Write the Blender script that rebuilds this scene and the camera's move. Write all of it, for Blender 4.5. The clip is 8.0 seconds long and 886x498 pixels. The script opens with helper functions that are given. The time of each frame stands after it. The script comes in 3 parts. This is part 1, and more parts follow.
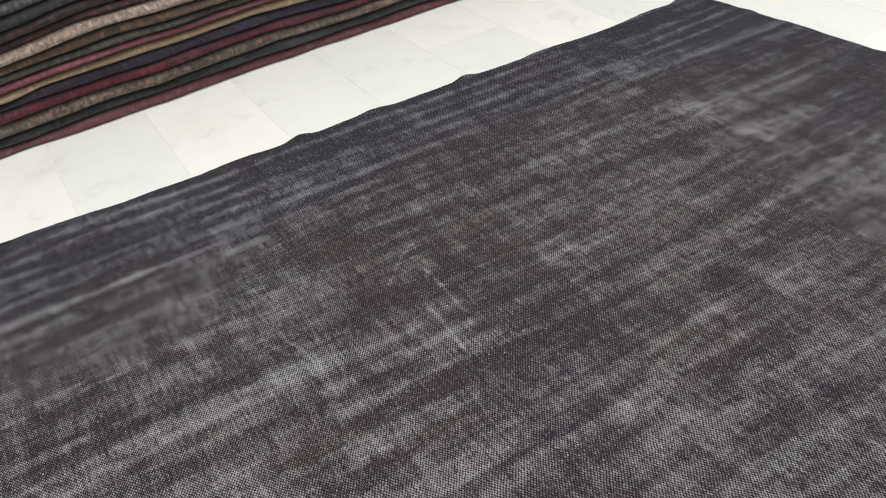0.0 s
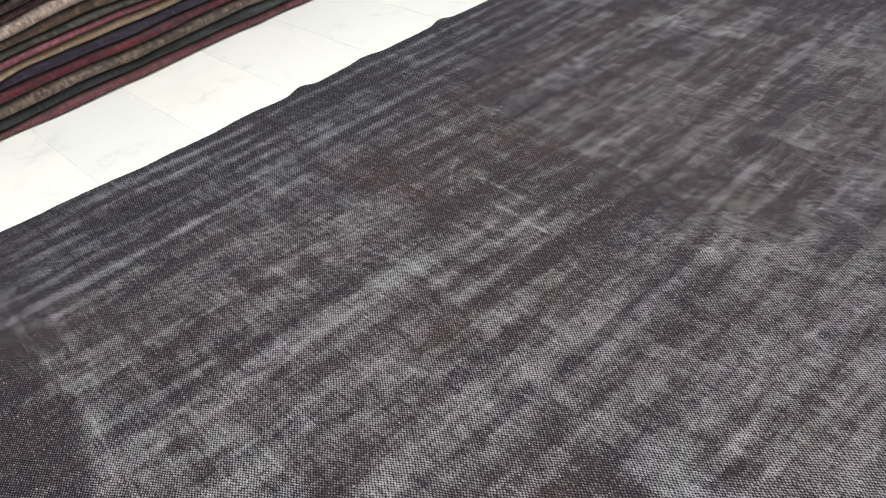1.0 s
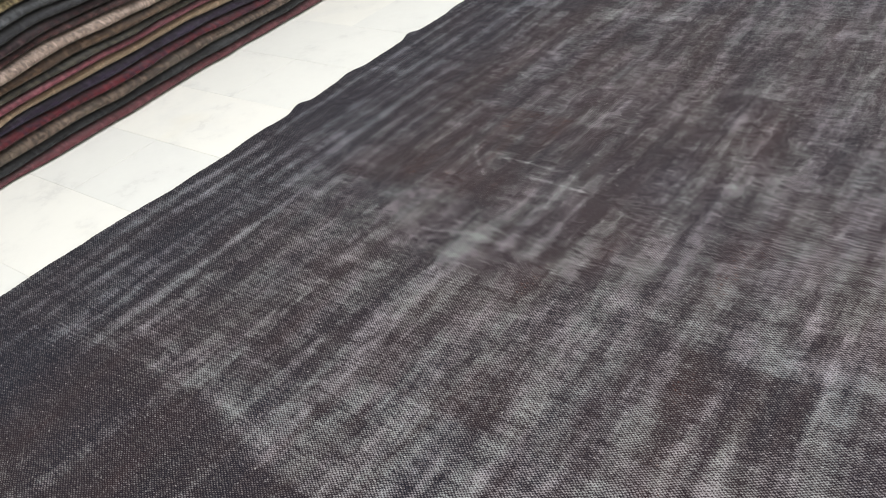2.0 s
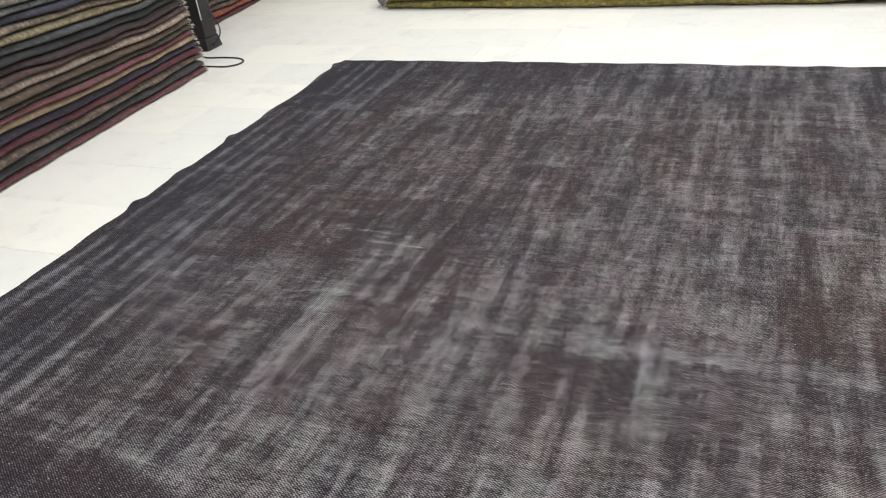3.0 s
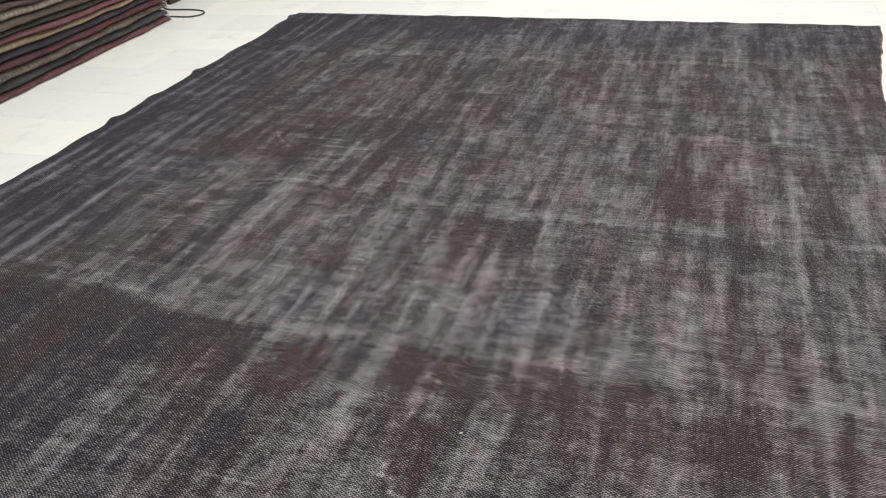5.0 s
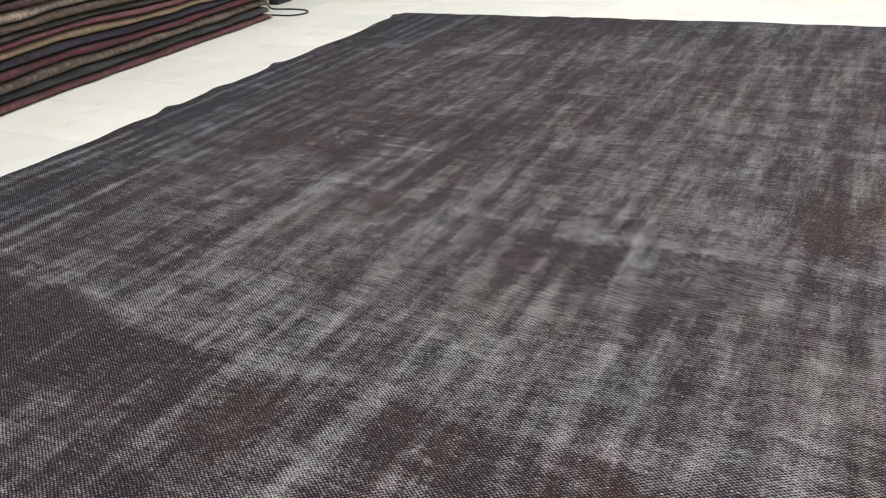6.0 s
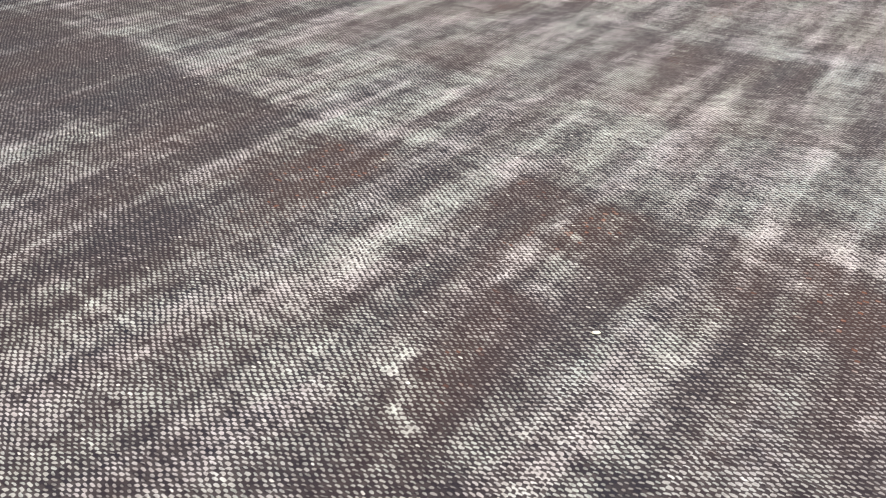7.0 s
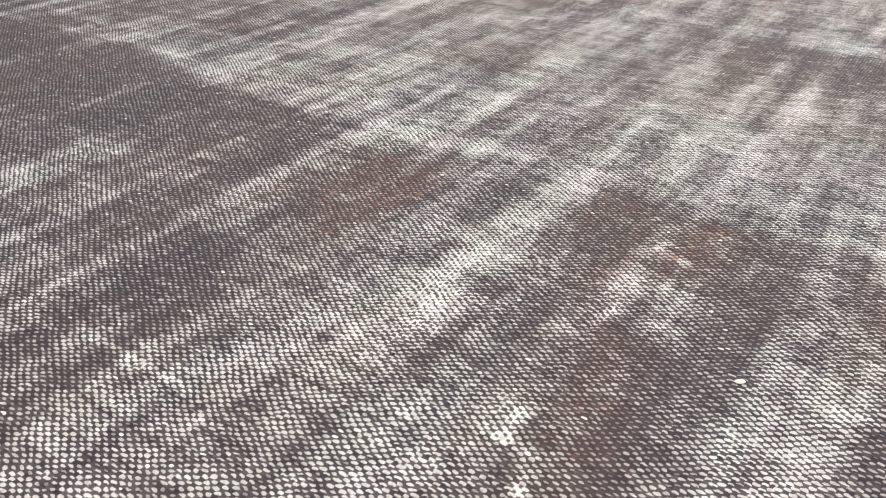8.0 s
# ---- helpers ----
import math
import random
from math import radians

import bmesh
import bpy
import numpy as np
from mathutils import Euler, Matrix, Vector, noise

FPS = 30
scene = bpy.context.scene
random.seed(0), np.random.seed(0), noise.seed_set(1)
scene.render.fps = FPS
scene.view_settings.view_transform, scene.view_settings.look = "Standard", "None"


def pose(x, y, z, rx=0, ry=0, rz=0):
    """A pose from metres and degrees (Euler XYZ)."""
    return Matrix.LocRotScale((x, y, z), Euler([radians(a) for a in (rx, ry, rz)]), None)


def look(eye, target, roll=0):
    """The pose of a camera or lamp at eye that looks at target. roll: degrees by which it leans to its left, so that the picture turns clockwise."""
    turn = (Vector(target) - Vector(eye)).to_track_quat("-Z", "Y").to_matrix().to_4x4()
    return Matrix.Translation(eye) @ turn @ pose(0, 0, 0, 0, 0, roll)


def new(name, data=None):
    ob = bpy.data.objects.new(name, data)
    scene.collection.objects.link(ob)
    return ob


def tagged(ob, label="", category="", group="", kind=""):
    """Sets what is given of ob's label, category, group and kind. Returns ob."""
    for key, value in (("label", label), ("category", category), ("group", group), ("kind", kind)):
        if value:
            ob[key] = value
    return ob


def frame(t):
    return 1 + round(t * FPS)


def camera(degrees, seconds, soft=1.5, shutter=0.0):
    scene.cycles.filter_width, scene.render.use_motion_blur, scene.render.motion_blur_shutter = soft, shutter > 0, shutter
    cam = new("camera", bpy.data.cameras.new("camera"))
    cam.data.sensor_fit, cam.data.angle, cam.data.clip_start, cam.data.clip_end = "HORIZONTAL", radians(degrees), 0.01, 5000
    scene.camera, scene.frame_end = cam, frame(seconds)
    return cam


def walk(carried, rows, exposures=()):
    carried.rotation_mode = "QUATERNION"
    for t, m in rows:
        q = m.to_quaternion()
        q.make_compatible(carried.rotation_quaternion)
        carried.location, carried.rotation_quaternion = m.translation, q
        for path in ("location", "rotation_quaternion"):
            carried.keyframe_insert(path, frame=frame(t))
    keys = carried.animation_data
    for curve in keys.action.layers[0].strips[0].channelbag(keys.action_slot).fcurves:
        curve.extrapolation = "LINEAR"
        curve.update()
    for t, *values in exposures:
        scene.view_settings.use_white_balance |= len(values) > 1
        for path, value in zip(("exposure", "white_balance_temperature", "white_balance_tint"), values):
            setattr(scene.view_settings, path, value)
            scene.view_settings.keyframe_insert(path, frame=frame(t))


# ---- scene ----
cam = camera(56.4, 8.0, soft=1.15)
PATH = [
    (0, (2.067, -2.137, 1.045), (0.607, -1.408, -0.111), -7.7),
    (0.5, (2.013, -2.356, 1.002), (0.642, -1.505, -0.18), -9.7),
    (1, (1.993, -2.591, 0.993), (0.708, -1.621, -0.195), -9.4),
    (1.2, (1.99, -2.699, 1.019), (0.744, -1.669, -0.159), -8.8),
    (2.3, (1.838, -3.08, 1.039), (0.839, -1.754, -0.077), -10.3),
    (2.5, (1.844, -3.136, 1.055), (0.953, -1.702, -0.017), -9.0),
    (3, (1.856, -3.355, 1.051), (1.166, -1.747, 0.084), -6.2),
    (3.5, (1.904, -3.533, 1.049), (1.284, -1.872, 0.125), -4.2),
    (4, (1.985, -3.712, 0.993), (1.365, -2.066, 0.042), -4.0),
    (4.5, (1.998, -3.828, 1.0), (1.441, -2.18, 0.014), -3.7),
    (4.7, (2.008, -3.868, 1.003), (1.492, -2.209, 0.012), -3.7),
    (5.8, (2.072, -3.402, 0.812), (1.21, -1.87, -0.14), -4.6),
    (6, (2.055, -3.349, 0.719), (1.162, -1.798, -0.173), -4.6),
    (6.1, (2.04, -3.351, 0.654), (1.143, -1.785, -0.208), -1.6),
    (6.2, (2.04, -3.328, 0.596), (1.129, -1.78, -0.284), -2.3),
    (6.3, (2.035, -3.32, 0.557), (1.119, -1.783, -0.338), -2.5),
    (6.4, (2.021, -3.31, 0.486), (1.09, -1.767, -0.381), -1.3),
    (6.5, (2.001, -3.301, 0.452), (1.052, -1.771, -0.419), -0.9),
    (6.7, (1.946, -3.285, 0.421), (1.005, -1.781, -0.503), 0.2),
    (7, (1.882, -3.264, 0.375), (0.894, -1.847, -0.632), 0.4),
    (7.5, (1.786, -3.237, 0.34), (0.777, -1.845, -0.683), -1.2),
    (8, (1.759, -3.223, 0.339), (0.789, -1.786, -0.659), -0.4),
]
EXPOSURES = [(0.0, 0.02, 6300, 10), (0.5, 0.10, 6270, 10), (1.0, 0.22, 6230, 10), (2.5, 0.08, 6300, 10), (3.5, 0.03, 6400, 10), (6.0, 0.0, 6400, 10),
             (6.3, 0.80, 6480, 7), (6.5, 1.07, 6550, 5), (7.0, 1.20, 6650, 6), (7.5, 1.38, 6630, 5), (8.0, 1.45, 6620, 5)]
walk(cam, [(t, look(eye, target, roll)) for t, eye, target, roll in PATH], EXPOSURES)

# ---- light: an indoor showroom lit by ceiling panels ----
FLOOR_Z = -0.008
ROOM = (-2.4, 4.6, -5.4, 3.4, 3.0)  # x0, x1, y0, y1, height
world = bpy.data.worlds.new("world")
scene.world = world
world.use_nodes = True
world.node_tree.nodes["Background"].inputs["Color"].default_value = (0.9, 0.95, 1.0, 1)
world.node_tree.nodes["Background"].inputs["Strength"].default_value = 0.05

PANELS = [(x, y) for x in (0.2, 1.8, 3.8) for y in (-3.9, -1.4, 1.25)]
PANEL_WATTS = 29.5
for px, py in PANELS:
    lamp = bpy.data.lights.new("ceiling_panel_lamp", "AREA")
    lamp.shape, lamp.size, lamp.size_y = "RECTANGLE", 0.55, 1.15
    lamp.energy, lamp.color = PANEL_WATTS, (1.0, 0.985, 0.985)
    ob = new("ceiling_panel_lamp", lamp)
    ob.matrix_world = pose(px, py, ROOM[4] - 0.06, 0, 0, 0)


# ---- materials ----
def nodes_of(name):
    mat = bpy.data.materials.new(name)
    mat.use_nodes = True
    nt = mat.node_tree
    return mat, nt, nt.nodes["Principled BSDF"]


def math_node(nt, op, a, b=None, c=None, clamp=False):
    node = nt.nodes.new("ShaderNodeMath")
    node.operation, node.use_clamp = op, clamp
    for i, v in enumerate((a, b, c)):
        if v is None:
            continue
        if isinstance(v, (int, float)):
            node.inputs[i].default_value = v
        else:
            nt.links.new(v, node.inputs[i])
    return node.outputs[0]


def mix_color(nt, fac, a, b, blend="MIX"):
    node = nt.nodes.new("ShaderNodeMix")
    node.data_type, node.blend_type = "RGBA", blend
    for sock, v in ((node.inputs[0], fac), (node.inputs[6], a), (node.inputs[7], b)):
        if isinstance(v, (int, float)):
            sock.default_value = v
        elif isinstance(v, tuple):
            sock.default_value = (*v, 1)
        else:
            nt.links.new(v, sock)
    return node.outputs[2]


def noise_node(nt, vector, scale, detail=3.0, rough=0.6, stretch=None):
    if stretch:
        mapping = nt.nodes.new("ShaderNodeMapping")
        mapping.inputs["Scale"].default_value = stretch
        nt.links.new(vector, mapping.inputs["Vector"])
        vector = mapping.outputs[0]
    node = nt.nodes.new("ShaderNodeTexNoise")
    node.inputs["Scale"].default_value, node.inputs["Detail"].default_value, node.inputs["Roughness"].default_value = scale, detail, rough
    nt.links.new(vector, node.inputs["Vector"])
    return node.outputs["Fac"]


def ramp(nt, fac, lo, hi, a=0.0, b=1.0):
    node = nt.nodes.new("ShaderNodeMapRange")
    node.interpolation_type = "SMOOTHSTEP"
    for key, v in (("From Min", lo), ("From Max", hi), ("To Min", a), ("To Max", b)):
        node.inputs[key].default_value = v
    nt.links.new(fac, node.inputs["Value"])
    return node.outputs[0]


def bump(nt, bsdf, height, strength, distance):
    node = nt.nodes.new("ShaderNodeBump")
    node.inputs["Strength"].default_value, node.inputs["Distance"].default_value = strength, distance
    nt.links.new(height, node.inputs["Height"])
    nt.links.new(node.outputs[0], bsdf.inputs["Normal"])


def object_coords(nt):
    return nt.nodes.new("ShaderNodeTexCoord").outputs["Object"]


KNOT_X, KNOT_Y = 0.0039, 0.0027  # half the weave's repeat: bared beads and dyed knots alternate
SWAYS = ((0.0011, 23.0, 7.0, 0.4), (0.0006, -11.0, 61.0, 2.1))  # how the weave wanders: metres, waves in x and y, phase


def worn_rug_material():
    """Overdyed, sheared pile: dark knots stand like dots in a pale bared ground; the more worn, the less they cover.
    The weave colours come from the mesh: R how worn, G how brown, B how blue."""
    mat, nt, bsdf = nodes_of("worn_rug")
    co = object_coords(nt)
    sep = nt.nodes.new("ShaderNodeSeparateXYZ")
    nt.links.new(co, sep.inputs[0])
    px, py = sep.outputs[0], sep.outputs[1]
    gx, gy = px, py
    for size, wx, wy, phase in SWAYS:
        turn = math_node(nt, "ADD", math_node(nt, "MULTIPLY", px, wx), math_node(nt, "MULTIPLY_ADD", py, wy, phase))
        gx = math_node(nt, "ADD", gx, math_node(nt, "MULTIPLY", math_node(nt, "SINE", turn), size))
        gy = math_node(nt, "ADD", gy, math_node(nt, "MULTIPLY", math_node(nt, "COSINE", turn), size))
    jit = nt.nodes.new("ShaderNodeTexNoise")
    jit.inputs["Scale"].default_value, jit.inputs["Detail"].default_value = 130.0, 1.0
    nt.links.new(co, jit.inputs["Vector"])
    jsep = nt.nodes.new("ShaderNodeSeparateColor")
    nt.links.new(jit.outputs["Color"], jsep.inputs[0])
    drift = nt.nodes.new("ShaderNodeTexNoise")
    drift.inputs["Scale"].default_value, drift.inputs["Detail"].default_value = 26.0, 2.0
    nt.links.new(co, drift.inputs["Vector"])
    dsep = nt.nodes.new("ShaderNodeSeparateColor")
    nt.links.new(drift.outputs["Color"], dsep.inputs[0])
    for axis, fine, broad in ((0, 0.0036, 0.0055), (1, 0.0028, 0.0045)):
        step = math_node(nt, "ADD", math_node(nt, "MULTIPLY_ADD", jsep.outputs[axis], fine, -fine / 2), math_node(nt, "MULTIPLY_ADD", dsep.outputs[axis], broad, -broad / 2))
        gx, gy = (math_node(nt, "ADD", gx, step), gy) if axis == 0 else (gx, math_node(nt, "ADD", gy, step))
    gx, gy = math_node(nt, "DIVIDE", gx, KNOT_X), math_node(nt, "DIVIDE", gy, KNOT_Y)
    cell = nt.nodes.new("ShaderNodeCombineXYZ")
    nt.links.new(math_node(nt, "FLOOR", gx), cell.inputs[0])
    nt.links.new(math_node(nt, "FLOOR", gy), cell.inputs[1])
    white = nt.nodes.new("ShaderNodeTexWhiteNoise")
    white.noise_dimensions = "2D"
    nt.links.new(cell.outputs[0], white.inputs["Vector"])
    rnd = white.outputs["Value"]
    other = nt.nodes.new("ShaderNodeSeparateColor")
    nt.links.new(white.outputs["Color"], other.inputs[0])
    rare = other.outputs[1]
    across, along = math_node(nt, "SINE", math_node(nt, "MULTIPLY", gx, math.pi)), math_node(nt, "SINE", math_node(nt, "MULTIPLY", gy, math.pi))
    # the wefts tie the beads into rows
    net = math_node(nt, "MULTIPLY_ADD", across, along, math_node(nt, "MULTIPLY_ADD", math_node(nt, "MULTIPLY", along, along), 0.55, -0.27))
    rag = noise_node(nt, co, 210.0, 2.0, 0.7)
    net = math_node(nt, "ADD", net, math_node(nt, "MULTIPLY", math_node(nt, "SUBTRACT", rag, 0.5), 1.5))
    att = nt.nodes.new("ShaderNodeAttribute")
    att.attribute_name = "weave"
    tone = nt.nodes.new("ShaderNodeSeparateColor")
    nt.links.new(att.outputs["Color"], tone.inputs[0])
    wear, brown, blue = tone.outputs[0], tone.outputs[1], tone.outputs[2]
    fuzz = noise_node(nt, co, 110.0, 1.0, 0.6, (1.0, 0.16, 1.0))
    threads = noise_node(nt, co, 230.0, 1.0, 0.5, (0.09, 1.0, 1.0))
    patch = noise_node(nt, co, 60.0, 2.0, 0.6, (1.0, 0.22, 1.0))
    local = math_node(nt, "ADD", wear, math_node(nt, "MULTIPLY", math_node(nt, "SUBTRACT", fuzz, 0.5), 0.38))
    local = math_node(nt, "ADD", local, math_node(nt, "MULTIPLY", math_node(nt, "SUBTRACT", threads, 0.5), 0.62))
    local = math_node(nt, "ADD", local, math_node(nt, "MULTIPLY", math_node(nt, "SUBTRACT", rnd, 0.5), 0.30))
    local = math_node(nt, "ADD", local, math_node(nt, "MULTIPLY", math_node(nt, "SUBTRACT", patch, 0.5), 0.30))
    level = ramp(nt, local, -0.35, 1.05, 0.72, -0.50)
    bare = ramp(nt, math_node(nt, "SUBTRACT", net, level), -0.24, 0.24)
    dyed = mix_color(nt, brown, (0.0100, 0.0092, 0.0140), (0.0250, 0.0140, 0.0140))
    dyed = mix_color(nt, math_node(nt, "MULTIPLY", blue, 0.8), dyed, (0.0085, 0.0115, 0.0185))
    dyed = mix_color(nt, ramp(nt, local, 0.0, 0.7, 0.0, 0.34), dyed, (0.085, 0.073, 0.076))
    dyed = mix_color(nt, math_node(nt, "MULTIPLY", rnd, 0.25), dyed, (0.050, 0.038, 0.036))
    hue = noise_node(nt, co, 7.0, 3.0, 0.6, (2.2, 0.8, 1.0))
    pale = mix_color(nt, ramp(nt, hue, 0.38, 0.60), (0.365, 0.336, 0.354), (0.320, 0.340, 0.326))
    pale = mix_color(nt, math_node(nt, "MULTIPLY", brown, 0.30), pale, (0.29, 0.222, 0.196))
    pale = mix_color(nt, math_node(nt, "MULTIPLY", blue, 0.7), pale, (0.165, 0.195, 0.245))
    pale = mix_color(nt, ramp(nt, local, 0.60, -0.10, 0.0, 0.90), pale, (0.045, 0.038, 0.039))
    pale = mix_color(nt, ramp(nt, other.outputs[0], 0.0, 1.0, 0.0, 0.60), pale, (0.13, 0.112, 0.112))
    # single knots that kept an older rust or madder dye, and bits of clean cotton
    rust = math_node(nt, "MULTIPLY", math_node(nt, "GREATER_THAN", rare, 0.975), ramp(nt, brown, 0.55, 0.9, 0.0, 0.45))
    col = mix_color(nt, bare, dyed, pale)
    col = mix_color(nt, rust, col, (0.15, 0.058, 0.034))
    clean = math_node(nt, "MULTIPLY", math_node(nt, "LESS_THAN", rare, 0.006), ramp(nt, net, 0.1, 0.5, 0.0, 0.45))
    col = mix_color(nt, clean, col, (0.50, 0.47, 0.46))
    # lint
    lint = nt.nodes.new("ShaderNodeTexVoronoi")
    lint.inputs["Scale"].default_value = 13.0
    nt.links.new(co, lint.inputs["Vector"])
    speck = ramp(nt, lint.outputs["Distance"], 0.030, 0.014)
    col = mix_color(nt, math_node(nt, "MULTIPLY", speck, 0.6), col, (0.5, 0.48, 0.45))
    nt.links.new(col, bsdf.inputs["Base Color"])
    bsdf.inputs["Roughness"].default_value = 0.8
    bsdf.inputs["Specular IOR Level"].default_value = 0.07
    bump(nt, bsdf, net, 0.16, 0.0010)
    return mat


def marble_material():
    mat, nt, bsdf = nodes_of("white_marble_tile")
    co = object_coords(nt)
    info = nt.nodes.new("ShaderNodeObjectInfo")
    loc = nt.nodes.new("ShaderNodeVectorMath")
    loc.operation = "MULTIPLY_ADD"
    nt.links.new(info.outputs["Location"], loc.inputs[0])
    loc.inputs[1].default_value = (3.7, 5.3, 1.0)
    nt.links.new(co, loc.inputs[2])
    v = loc.outputs[0]
    cloud = noise_node(nt, v, 5.0, 5.0, 0.6)
    vein = noise_node(nt, v, 3.2, 8.0, 0.65)
    line = ramp(nt, math_node(nt, "ABSOLUTE", math_node(nt, "SUBTRACT", vein, 0.5)), 0.035, 0.0)
    tone = mix_color(nt, info.outputs["Random"], (0.795, 0.785, 0.715), (0.72, 0.725, 0.68))
    tone = mix_color(nt, ramp(nt, cloud, 0.45, 0.75, 0.0, 0.5), tone, (0.68, 0.68, 0.645))
    tone = mix_color(nt, math_node(nt, "MULTIPLY", line, ramp(nt, cloud, 0.48, 0.7, 0.0, 0.35)), tone, (0.52, 0.51, 0.47))
    warm = noise_node(nt, v, 2.1, 2.0)
    tone = mix_color(nt, ramp(nt, warm, 0.6, 0.75, 0.0, 0.4), tone, (0.80, 0.75, 0.60))
    nt.links.new(tone, bsdf.inputs["Base Color"])
    scuff = noise_node(nt, v, 30.0, 4.0)
    nt.links.new(ramp(nt, scuff, 0.3, 0.7, 0.36, 0.56), bsdf.inputs["Roughness"])
    bump(nt, bsdf, cloud, 0.05, 0.002)
    return mat


def plain_material(name, color, rough=0.6, grain=40.0, spread=0.25, metal=0.0, relief=0.15):
    mat, nt, bsdf = nodes_of(name)
    co = object_coords(nt)
    n1, n2 = noise_node(nt, co, grain, 4.0), noise_node(nt, co, grain * 0.12, 3.0)
    dark = tuple(c * (1 - spread) for c in color)
    lite = tuple(min(1.0, c * (1 + spread)) for c in color)
    col = mix_color(nt, ramp(nt, math_node(nt, "ADD", math_node(nt, "MULTIPLY", n1, 0.5), math_node(nt, "MULTIPLY", n2, 0.5)), 0.35, 0.65), dark, lite)
    nt.links.new(col, bsdf.inputs["Base Color"])
    nt.links.new(ramp(nt, n1, 0.2, 0.8, rough - 0.08, min(1.0, rough + 0.08)), bsdf.inputs["Roughness"])
    bsdf.inputs["Metallic"].default_value = metal
    bump(nt, bsdf, n1, relief, 0.002)
    return mat


def wool_material(name, color, second, mottling=0.5, ribs=0.5):
    """The back of a folded carpet: rows of knots across the fold, a blurred pattern of a second colour, frayed pile."""
    mat, nt, bsdf = nodes_of(name)
    co = object_coords(nt)
    patt = noise_node(nt, co, 58.0, 3.0, 0.65, (0.6, 1.0, 0.7))
    broad = noise_node(nt, co, 5.0, 3.0)
    fac = ramp(nt, math_node(nt, "ADD", math_node(nt, "MULTIPLY", patt, 0.65), math_node(nt, "MULTIPLY", broad, 0.35)), 0.45, 0.55, 0.0, min(1.0, mottling + 0.25))
    col = mix_color(nt, fac, color, second)
    sep = nt.nodes.new("ShaderNodeSeparateXYZ")
    nt.links.new(co, sep.inputs[0])
    wave = math_node(nt, "SINE", math_node(nt, "MULTIPLY", sep.outputs[1], 1150.0))
    fine = noise_node(nt, co, 260.0, 3.0, 0.7)
    col = mix_color(nt, ramp(nt, fine, 0.40, 0.75, 0.0, 0.45), col, tuple(c * 0.3 for c in color))
    # the pattern runs on round the fold: whole stretches lean to other dyes, with small dark motifs
    drift = noise_node(nt, co, 4.5, 2.0, 0.5, (0.3, 1.0, 0.3))
    col = mix_color(nt, ramp(nt, drift, 0.46, 0.62, 0.0, 0.5 * min(1.0, mottling * 1.5)), col, (color[0] * 0.6 + 0.015, color[1] * 0.7 + 0.012, color[2] * 0.7 + 0.012))
    motif = ramp(nt, noise_node(nt, co, 85.0, 2.0, 0.6, (0.6, 1.0, 0.8)), 0.52, 0.60, 0.0, min(0.95, 1.25 * mottling))
    col = mix_color(nt, motif, col, tuple(c * 0.22 for c in color))
    pick = ramp(nt, noise_node(nt, co, 70.0, 2.0, 0.6, (0.4, 1.0, 0.4)), 0.56, 0.66, 0.0, 0.4)
    col = mix_color(nt, pick, col, tuple(min(1.0, c * 1.9 + 0.03) for c in color))
    nt.links.new(col, bsdf.inputs["Base Color"])
    bsdf.inputs["Roughness"].default_value = 0.9
    bsdf.inputs["Specular IOR Level"].default_value = 0.15
    bsdf.inputs["Sheen Weight"].default_value = 0.15
    height = math_node(nt, "ADD", math_node(nt, "MULTIPLY", wave, 0.25 * ribs), math_node(nt, "ADD", fine, math_node(nt, "MULTIPLY", patt, 1.5)))
    bump(nt, bsdf, height, 0.9, 0.005)
    return mat


MAT_RUG = worn_rug_material()
MAT_MARBLE = marble_material()
MAT_GROUT = plain_material("pale_grout", (0.66, 0.64, 0.59), 0.85)
MAT_WALL = plain_material("painted_plaster", (0.62, 0.60, 0.56), 0.8, 8.0, 0.05)
MAT_CEILING = plain_material("ceiling_paint", (0.75, 0.75, 0.73), 0.8, 8.0, 0.04)
MAT_SELVEDGE = plain_material("dark_wool_binding", (0.045, 0.038, 0.040), 0.9, 220.0, 0.5, 0.0, 0.6)
MAT_RED_BINDING = plain_material("reddish_brown_binding", (0.16, 0.075, 0.055), 0.9, 220.0, 0.4, 0.0, 0.6)
MAT_FRINGE = plain_material("undyed_cotton_fringe", (0.50, 0.46, 0.40), 0.9, 150.0, 0.25)
MAT_BLACK = plain_material("black_plastic", (0.018, 0.018, 0.019), 0.45, 120.0, 0.3)
MAT_SILVER = plain_material("grey_plastic_panel", (0.58, 0.58, 0.57), 0.45, 30.0, 0.3)
MAT_CABLE = plain_material("black_rubber_cable", (0.02, 0.021, 0.022), 0.5, 90.0, 0.2)
MAT_CLOTH = plain_material("grey_felt_cloth", (0.17, 0.18, 0.19), 0.9, 90.0, 0.35, 0.0, 0.5)


# ---- mesh helpers ----
def mesh_object(name, verts, faces, material, parent=None, label="", smooth=True):
    me = bpy.data.meshes.new(name)
    me.from_pydata(verts, [], faces)
    if smooth:
        me.polygons.foreach_set("use_smooth", np.ones(len(me.polygons), dtype=bool))
    me.materials.append(material)
    me.update()
    ob = new(name, me)
    ob.parent = parent
    if label:
        tagged(ob, label)
    return ob


